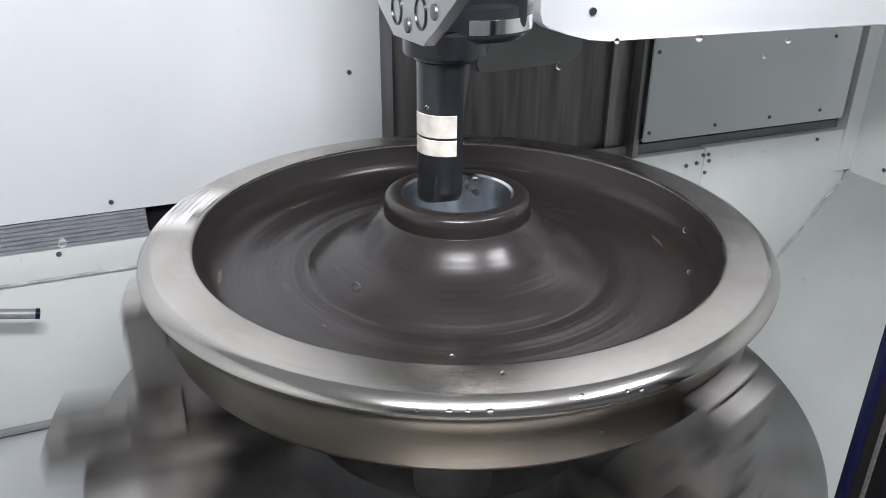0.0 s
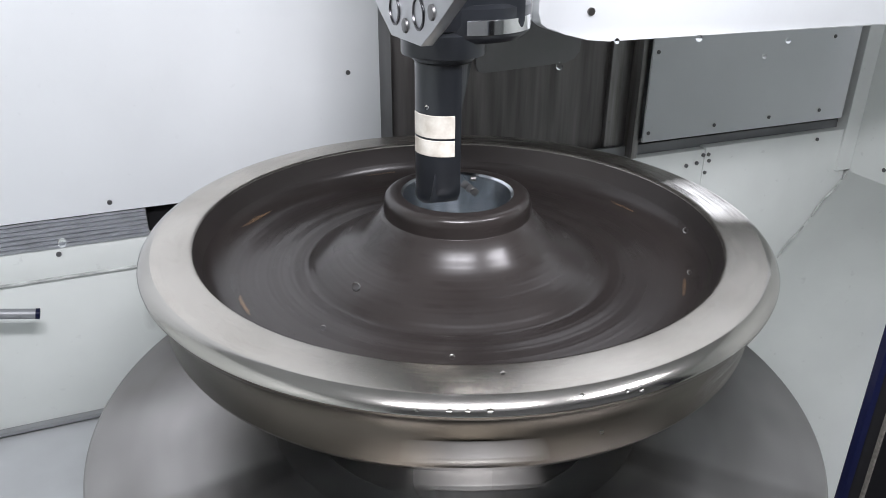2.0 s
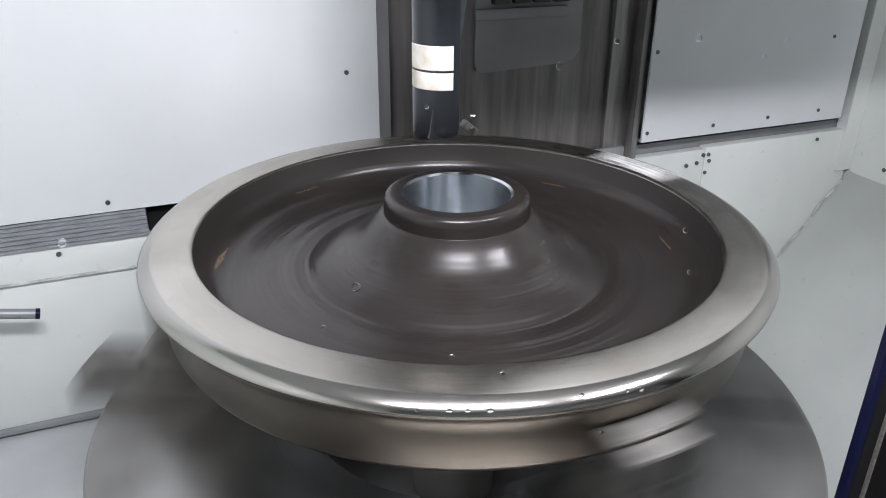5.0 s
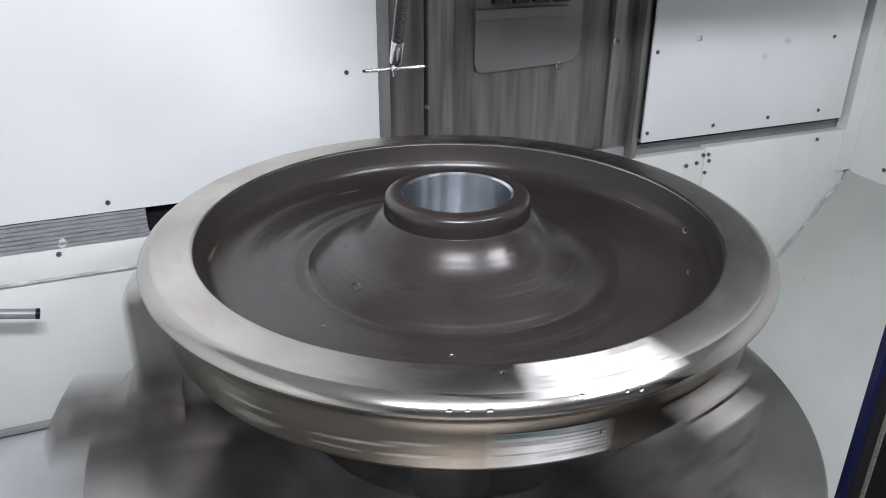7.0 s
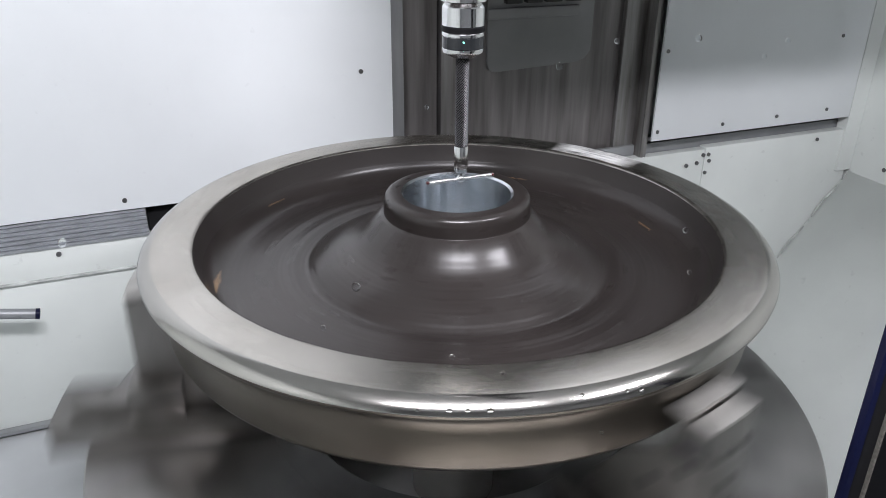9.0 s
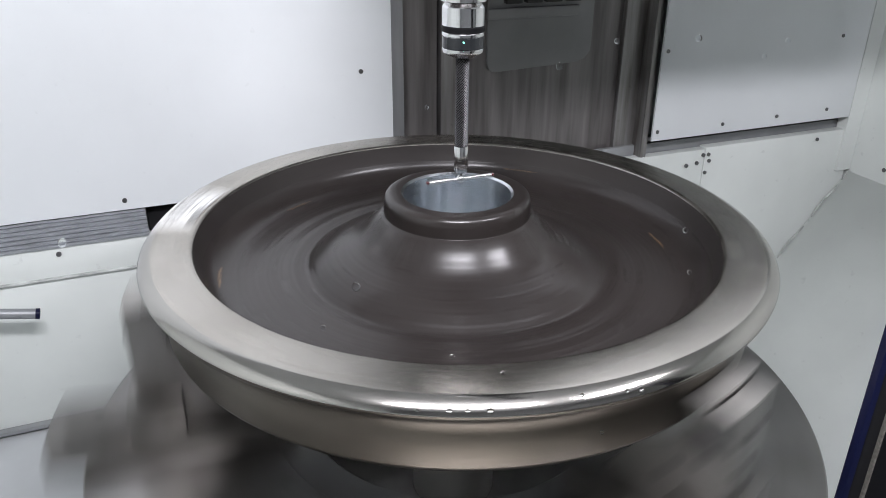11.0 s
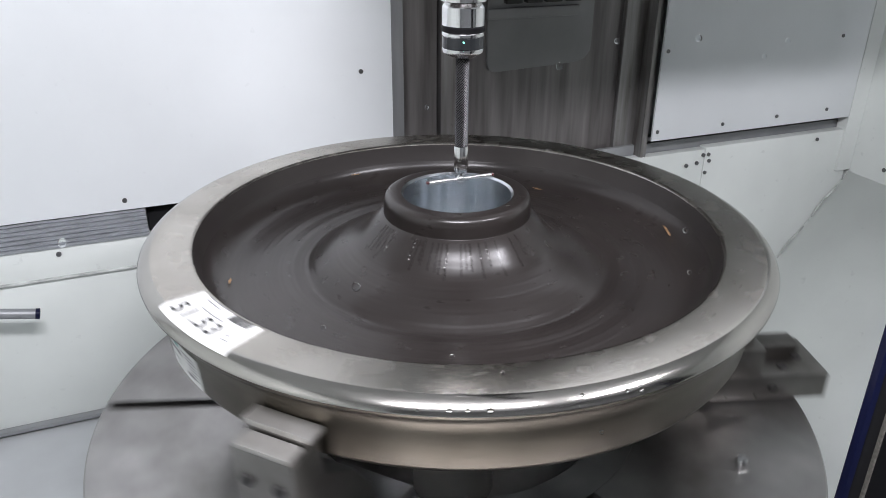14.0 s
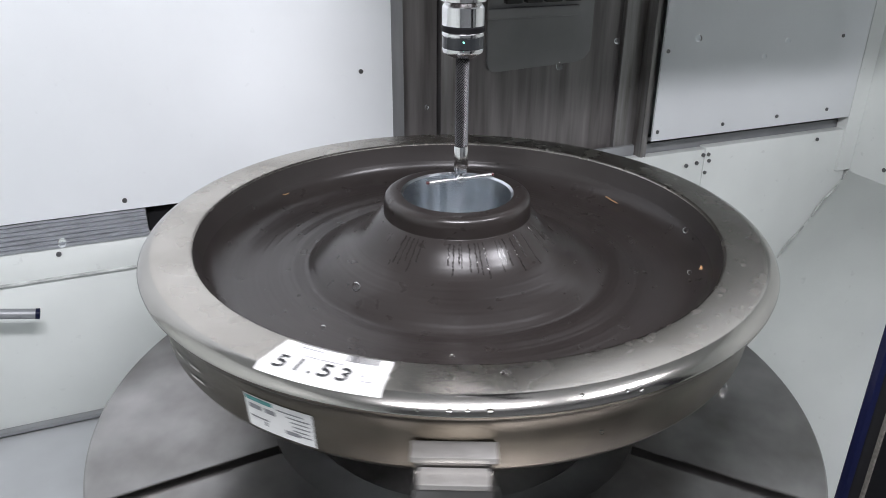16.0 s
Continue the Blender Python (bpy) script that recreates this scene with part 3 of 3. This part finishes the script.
def streak(a, s0, s1, w, wob):
    """A runnel of coolant down the shoulder of the hub."""
    bm = bmesh.new()
    prof = [p for p in WEB_PROFILE if s0 <= p[0] <= s1]
    cols = []
    for k, (r, z) in enumerate(prof):
        off = wob * math.sin(k * 0.35 + a) + wob * 0.5 * math.sin(k * 0.8 + 2 * a)
        ww = w * (0.7 + 0.5 * math.sin(k * 0.5 + a * 3) ** 2)
        row = []
        for s, h in ((-1, -0.0002), (-0.5, 0.0007), (0.5, 0.0007), (1, -0.0002)):
            az = radians(a) + (off + s * ww) / r
            row.append(bm.verts.new((r * math.cos(az), r * math.sin(az), z + h)))
        cols.append(row)
    for r0, r1 in zip(cols, cols[1:]):
        for i in range(3):
            bm.faces.new((r0[i], r0[i + 1], r1[i + 1], r1[i]))
    return bm


rng = random.Random(11)
for a in (-19, -15.5, -12, -8.5, -5, 14, 17, 20.5, 22, 27, 31, 33.5, 37, 46, 49, 52, 58, 63, 70, 82, 88, 140, 147, 152, 172, 178, 186, 193, 198, 206, 213, 224, 260, 268):
    part("coolant_streak", streak(a, 0.121, rng.uniform(0.145, 0.164), rng.uniform(0.0008, 0.0015), rng.uniform(0.0002, 0.0006)), WET, wheel, "thin dark coolant runnel")
rng = random.Random(5)
for a, r, ln in ((147.5, 0.378, 0.030), (196.0, 0.352, 0.012), (255.0, 0.39, 0.010), (20.0, 0.375, 0.012), (330.0, 0.36, 0.008), (100.0, 0.385, 0.010)):
    z = min(WEB_PROFILE, key=lambda q: abs(q[0] - r))[1]
    bm = bmesh.new()
    for i in range(5):
        t = i / 4 - 0.5
        box(bm, -ln / 10, -0.0016, -0.0002, ln / 10, 0.0016, 0.0008, m=pose(t * ln, 0.004 * t * t, 0.001 + 0.003 * abs(t), 0, 0, 12 * t))
    c = part("metal_chip", bm, GOLD, wheel, "tiny straw-coloured metal chip")
    c.matrix_basis = pose(r * math.cos(radians(a)), r * math.sin(radians(a)), z + 0.001, 0, 0, a + 75)


# ---- turret with the boring bar and the probe ----
TOOL_Y = -0.012
turret = thing("tool_turret", "indexing tool turret with a boring bar and a probe", "tool turret", m=pose(-0.027, TOOL_Y, 1.74))


def moved(bm, m):
    bmesh.ops.transform(bm, matrix=m, verts=bm.verts)
    return bm


drum = lathe([(0, -0.07), (0.16, -0.07), (0.17, -0.06), (0.17, 0.06), (0.16, 0.07), (0, 0.07)], 12)
part("drum", moved(drum, pose(0.02, 0, 0, 0, 90, 0)), BAR, turret, "black twelve-sided turret drum")
bar_mesh = lathe([(0, -0.487), (0.032, -0.487), (0.038, -0.482), (0.0415, -0.474), (0.0415, -0.405), (0.042, -0.40), (0.042, -0.36), (0.0415, -0.355), (0.0415, -0.282), (0.045, -0.279), (0.045, -0.274), (0.060, -0.271), (0.061, -0.268), (0.061, -0.240), (0.056, -0.235), (0, -0.235)], 64)
for v in bar_mesh.verts:
    if v.co.z < -0.47:
        v.co.z -= 0.30 * v.co.y + 0.010
for v in bar_mesh.verts:
    if v.co.z < -0.33 and v.co.x > 0.014:
        v.co.x = 0.014 + 0.35 * (v.co.x - 0.014)
        v.co.y += 0.006
bar = part("boring_bar", bar_mesh, BAR, turret, "black boring bar", angle=30)
for z0, z1 in ((-0.4145, -0.3895), (-0.387, -0.353)):
    part("paint_band", lathe([(0.0417, z0), (0.0427, z0 + 0.001), (0.0427, z1 - 0.001), (0.0417, z1)], 40, a0=172, a1=272), BAND, bar, "scuffed white painted band")
flat = bmesh.new()
box(flat, 0.020, -0.034, -0.486, 0.042, 0.0, -0.44, bevel=0.003, m=pose(0, 0, 0, 0, 6, 0))
part("tool_pocket", flat, BAR, bar)
ins = bmesh.new()
box(ins, -0.012, -0.010, -0.006, 0.012, 0.010, 0.006, bevel=0.002, m=pose(0.046, 0, -0.484, 0, 40, 0))
part("insert", ins, SCREW, bar, "dull carbide insert")
sc = bmesh.new()
rod(sc, (0.046, -0.015, -0.484), (0.046, -0.008, -0.484), 0.0038, 12)
rod(sc, (0.040, -0.016, -0.462), (0.047, -0.018, -0.462), 0.0038, 12)
part("clamp_screw", sc, JAW, bar, "small bright clamp screw")
blk = moved(lathe([(0, -0.252), (0.088, -0.252), (0.097, -0.244), (0.099, -0.238), (0.099, -0.205), (0.094, -0.20), (0, -0.20)], 64), pose(0.042, 0.03, 0))
part("holder_disc", blk, BAR, turret, "black round tool holder disc")
part("polished_strip", moved(lathe([(0.0992, -0.239), (0.1002, -0.2385), (0.1002, -0.2195), (0.0992, -0.219)], 20, a0=250, a1=318), pose(0.042, 0.03, 0)), CHROME, turret, "bright ground strip")
part("holder_neck", cube(-0.055, -0.06, -0.236, 0.10, 0.09, -0.10, bevel=0.012), BAR, turret, "black tool holder block")
PLATE_X = -0.083
outline = [(0.10, -0.180), (0.050, -0.206), (-0.016, -0.240), (-0.131, -0.235), (-0.173, -0.209), (-0.240, -0.165), (-0.240, 0.10), (0.10, 0.10)]
plate = bmesh.new()
ring_a = [plate.verts.new((PLATE_X, y, z)) for y, z in outline]
ring_b = [plate.verts.new((PLATE_X + 0.016, y, z)) for y, z in outline]
plate.faces.new(ring_a)
plate.faces.new(ring_b[::-1])
for i in range(len(outline)):
    j = (i + 1) % len(outline)
    plate.faces.new((ring_a[i], ring_b[i], ring_b[j], ring_a[j]))
bmesh.ops.bevel(plate, geom=list(plate.edges), offset=0.0015, segments=2, profile=0.6, affect="EDGES")
part("side_plate", plate, PLATE, turret, "bare steel side plate with round holes")
for y, z, r in ((-0.034, -0.204, 0.020), (-0.125, -0.197, 0.020)):
    bm = moved(lathe([(r - 0.003, -0.004), (r, -0.0005), (r, 0.001), (r - 0.0025, 0.0015), (r - 0.004, -0.004), (0.0, -0.0035)], 32), pose(PLATE_X - 0.0008, y, z, 0, -90, 0))
    part("hole", bm, HOLE, turret, "round counterbored hole")
for y, z in ((-0.077, -0.218), (-0.171, -0.189), (0.05, -0.186)):
    bm = moved(lathe([(0, 0.003), (0.006, 0.003), (0.009, 0.002), (0.010, -0.002), (0, -0.002)], 16), pose(PLATE_X - 0.001, y, z, 0, -90, 0))
    part("bolt", bm, SCREW, turret)

# probe: it points along the turret's other side
PROBE = pose(0, 0, 0, 90, 0, 0)
probe = part("probe", moved(lathe([(0, -0.335), (0.026, -0.335), (0.0305, -0.341), (0.0305, -0.366), (0.029, -0.368), (0.029, -0.374), (0.0305, -0.3765), (0.0305, -0.380), (0.0290, -0.381), (0.0290, -0.397), (0.0300, -0.398), (0.0300, -0.4005), (0.029, -0.404), (0.022, -0.409), (0.015, -0.412), (0.0, -0.412)][::-1], 40), PROBE), CHROME, turret, "chrome probe body", angle=30)
part("collar", moved(lathe([(0.0, -0.21), (0.033, -0.21), (0.033, -0.333), (0.0, -0.335)], 40), PROBE), CHROME, probe)
part("seal_ring", moved(lathe([(0.0295, -0.3665), (0.0312, -0.368), (0.0312, -0.374), (0.0295, -0.3755)], 40), PROBE), RUBBER, probe, "black seal ring")
part("window_ring", moved(lathe([(0.0288, -0.3812), (0.0299, -0.3816), (0.0299, -0.3970), (0.0288, -0.3974)], 40), PROBE), DARK_GLASS, probe, "dark glossy signal window")
led = bmesh.new()
rod(led, (-0.011, -0.0272, -0.386), (-0.0118, -0.0300, -0.386), 0.0014, 10)
part("signal_light", moved(led, PROBE), LED, probe, "tiny green signal light")
stem = lathe([(0.0, -0.41), (0.0095, -0.412), (0.0095, -0.545), (0.0, -0.546)], 28)
hose = part("stem", moved(stem, PROBE), RUBBER, probe, "dark stem")


def braid():
    """Two crossing sets of wires round the stem."""
    bm = bmesh.new()
    n = 16
    for way in (-1, 1):
        for k in range(n):
            prev = None
            for i in range(41):
                t = i / 40
                a = 2 * math.pi * k / n + way * t * 13.0
                r = 0.0096 + 0.0004 * math.sin(i * 1.57 * 2 + (0 if way > 0 else 3.14))
                z = -0.414 - 0.130 * t
                q = []
                for da, dz in ((-0.05, 0.0003), (0.05, -0.0003)):
                    q.append(bm.verts.new((r * math.cos(a + da), r * math.sin(a + da), z + dz)))
                top = bm.verts.new(((r + 0.0005) * math.cos(a), (r + 0.0005) * math.sin(a), z))
                row = (q[0], top, q[1])
                if prev:
                    bm.faces.new((prev[0], prev[1], row[1], row[0]))
                    bm.faces.new((prev[1], prev[2], row[2], row[1]))
                prev = row
    return bm


part("braid", moved(braid(), PROBE), BRAID, probe, "woven steel braid")["kind"] = "stuff"
part("sleeve", moved(lathe([(0, -0.545), (0.0100, -0.545), (0.0106, -0.547), (0.0106, -0.582), (0.0095, -0.586), (0.006, -0.588), (0, -0.588)], 32), PROBE), CHROME, probe, "bright sleeve")
tip = bmesh.new()
bmesh.ops.create_uvsphere(tip, u_segments=16, v_segments=10, radius=0.0065, matrix=Matrix.Translation((0, 0, -0.598)))
rod(tip, (0, 0, -0.586), (0, 0, -0.612), 0.0028, 12)
part("hub_ball", moved(tip, PROBE), CHROME, probe)
for s in (-1, 1):
    arm = bmesh.new()
    rod(arm, (s * 0.006, 0, -0.598), (s * 0.024, 0, -0.598), 0.0024, 12)
    rod(arm, (s * 0.022, 0, -0.598), (s * 0.052, 0, -0.598), 0.0031, 12)
    part("stylus_arm", moved(arm, PROBE), ARM, probe, "bright stylus arm")
    ball = bmesh.new()
    bmesh.ops.create_uvsphere(ball, u_segments=12, v_segments=8, radius=0.0028, matrix=Matrix.Translation((s * 0.0545, 0, -0.598)))
    part("stylus_ball", moved(ball, PROBE), RUBY, probe, "dark ruby ball")

# white guard beside the turret, on the ram
guard = thing("ram_guard", "white enamelled ram guard with a rounded end", "guard", m=pose(0, 0, 0))
shape = [(0.204, 2.035), (0.203, 1.50), (0.209, 1.482), (0.222, 1.473), (0.255, 1.463), (0.30, 1.4515), (0.34, 1.4470), (1.25, 1.437), (1.25, 2.05), (0.212, 2.05)]
part("sheet", prism(shape, 0.085, 0.12, bevel=0.004), WHITE, guard)
bm = bmesh.new()
rod(bm, (0.300, 0.081, 1.498), (0.300, 0.086, 1.498), 0.0065, 16)
part("screw", bm, JAW, guard, "dull screw head")
ram = cube(-0.02, 0.121, 1.80, 0.30, 0.625, 1.93, bevel=0.004)
box(ram, 0.14, 0.62, 1.80, 0.30, 0.682, 1.93)
box(ram, 0.22, 0.121, 1.54, 0.30, 0.150, 1.81)
part("ram", ram, GREY_SHEET, guard, "grey steel ram that carries the turret")


# ---- coolant droplets on the clear window before the camera ----
def droplets():
    m = CAMERA_POSE
    half = math.tan(radians(60.29 / 2))
    bm = bmesh.new()
    spots = [(795, 728, 5), (828, 728, 4), (868, 728, 6), (738, 727, 3), (1110, 693, 4), (1135, 690, 4), (990, 118, 6), (1237, 68, 6), (1092, 73, 5), (110, 430, 8), (630, 508, 8), (755, 190, 4), (890, 660, 4), (1213, 408, 5), (1220, 482, 4), (800, 632, 5), (1065, 765, 4), (572, 580, 5), (1395, 72, 5), (1353, 100, 4), (1030, 700, 4)]
    for x, y, r in spots:
        d = 0.30
        p = m @ Vector(((2 * x / 1568 - 1) * half * d, (441 - y) / 784 * half * d, -d))
        rad = r / 784 * half * d
        t = m.to_3x3().to_4x4()
        bmesh.ops.create_uvsphere(bm, u_segments=16, v_segments=8, radius=rad, matrix=Matrix.Translation(p) @ t @ Matrix.Diagonal((1, 1.08, 0.09, 1)))
    return bm


drops = part("water_droplets", droplets(), WATER, None)
drops.visible_shadow = False
tagged(drops, "clear coolant droplets on the camera window", "droplets", "", "stuff")


# ---- what moves ----
def motions():
    slide = [(0.0, -0.027), (1.5, -0.0295), (3.5, -0.032), (4.2, -0.0335), (6.3, -0.0335), (8.0, -0.0335), (8.1, -0.0325), (8.2, -0.0245), (8.3, -0.010), (8.4, -0.001), (8.5, 0.0), (16.0, 0.0)]
    for ob in (cover_left, cover_right, column):
        walk(ob, [(t, pose(x, 0, 0)) for t, x in slide])

    # the table's turn, in degrees, read every tenth of a second
    spin_a = [(0.0, 152.5), (0.1, 321.2), (0.2, 575.4), (0.3, 723.7), (0.4, 987.7), (0.5, 1150.0), (0.6, 1403.4), (0.7, 1560.2), (0.8, 1807.3), (0.9, 1997.3), (1.0, 2230.0), (1.1, 2415.5), (1.2, 2636.3), (1.3, 2825.2), (1.4, 3080.7), (1.5, 3232.0), (1.6, 3493.7), (1.7, 3670.0), (1.8, 3901.5), (1.9, 4060.0), (2.0, 4310.8), (2.1, 4489.9), (2.2, 4753.9), (2.3, 4906.8), (2.4, 5145.0), (2.5, 5323.9), (2.6, 5562.4), (2.7, 5729.3), (2.8, 5989.9), (2.9, 6190.0), (3.0, 6405.7), (3.1, 6550.0), (3.2, 6813.4), (3.3, 6974.4), (3.4, 7238.4), (3.5, 7395.5), (3.6, 7630.0), (3.7, 7825.3), (3.8, 8057.8), (3.9, 8230.4), (4.0, 8477.9), (4.1, 8640.7), (4.2, 8904.7)]
    spin_b = [(6.3, 12976.8), (6.4, 13223.0), (6.5, 13353.3), (6.6, 13589.8), (6.7, 13716.0), (6.8, 13948.3), (6.9, 14072.5), (7.0, 14308.6), (7.1, 14425.3), (7.2, 14664.2), (7.3, 14785.8), (7.4, 15016.1), (7.5, 15135.7), (7.6, 15366.3), (7.7, 15488.9), (7.8, 15695.5), (7.9, 15834.3), (8.0, 16039.1), (8.1, 16169.6), (8.2, 16364.4), (8.3, 16507.3), (8.4, 16696.1), (8.5, 16845.9), (8.6, 17034.6), (8.7, 17174.6), (8.8, 17346.8), (8.9, 17481.3), (9.0, 17668.1), (9.1, 17789.5), (9.2, 17984.3)]
    spin_c = [(11.3, 22493.5), (11.4, 22755.5), (11.5, 22971.2), (11.6, 23235.2), (11.7, 23477.2), (11.8, 23741.2), (11.9, 23966.8), (12.0, 24230.8), (12.1, 24416.1), (12.2, 24667.1), (12.3, 24824.3), (12.4, 25050.9), (12.5, 25194.7), (12.6, 25399.5), (12.7, 25531.4), (12.8, 25719.3), (12.9, 25834.8), (13.0, 25994.4), (13.1, 26095.5), (13.2, 26237.6), (13.3, 26320.4), (13.4, 26440.3), (13.5, 26516.2), (13.6, 26613.5), (13.7, 26668.8), (13.8, 26746.7), (13.9, 26789.1), (14.0, 26843.8), (14.1, 26872.0), (14.2, 26904.7), (14.3, 26920.2), (14.4, 26941.3), (14.5, 26955.9), (14.6, 26976.6), (14.7, 26991.7), (14.8, 27012.5), (14.9, 27025.8), (15.0, 27047.3), (15.1, 27061.7), (15.2, 27084.1), (15.3, 27097.2), (15.4, 27121.4), (15.5, 27133.7), (15.6, 27155.0), (15.7, 27169.1), (15.8, 27192.0), (15.9, 27207.8), (16.0, 27228.1)]
    keys = spin_a + spin_b + spin_c
    turn = []
    for (t0, a0), (t1, a1) in zip(keys, keys[1:]):
        steps = round((t1 - t0) * FPS)
        v = (a1 - a0) / steps
        ramp = 0.35 * v if (t0, t1) == (9.2, 11.3) else 0.0
        for i in range(steps):
            s = i / steps
            turn.append((t0 + i / FPS, a0 + (a1 - a0) * s - 0.5 * ramp * steps * s * (1 - s)))
    turn.append(keys[-1])
    for ob, z in ((spindle, 0.860), (wheel, 1.2)):
        walk(ob, [(t, pose(0, 0, z, 0, 0, a)) for t, a in turn])

    tool = [(0.0, -0.027, 1.74, 0), (1.5, -0.0295, 1.74, 0), (3.5, -0.032, 1.74, 0), (4.2, -0.0335, 1.74, 0), (4.4, -0.0335, 1.742, 0), (5.6, -0.0335, 1.925, 0), (6.2, -0.0335, 1.925, 0), (6.3, -0.0335, 1.925, -3.7), (6.4, -0.0335, 1.932, -9.8), (6.5, -0.0335, 1.936, -16), (6.6, -0.0335, 1.942, -24.3), (6.7, -0.0335, 1.945, -34), (6.8, -0.0335, 1.96, -48), (6.9, -0.0335, 1.96, -59.5), (7.0, -0.0335, 1.963, -69.4), (7.1, -0.0335, 1.963, -75.5), (7.2, -0.0335, 1.966, -82), (7.3, -0.0335, 1.966, -85.5), (7.4, -0.0335, 1.965, -88), (7.5, -0.0335, 1.965, -89.7), (7.6, -0.0335, 1.965, -90), (8.0, -0.0335, 1.965, -90), (8.1, -0.0325, 1.965, -90), (8.2, -0.0245, 1.965, -90), (8.3, -0.010, 1.965, -90), (8.4, -0.001, 1.965, -90), (8.5, 0.0, 1.965, -90), (8.6, 0.0, 1.957, -90), (8.7, 0.0, 1.935, -90), (8.8, 0.0, 1.902, -90), (8.9, 0.0, 1.878, -90), (9.0, 0, 1.872, -90), (16.0, 0, 1.872, -90)]
    walk(turret, [(t, pose(x, TOOL_Y, z, a, 0, 0)) for t, x, z, a in tool])
    walk(guard, [(t, pose(x, 0, z - 1.74)) for t, x, z, a in tool])


motions()
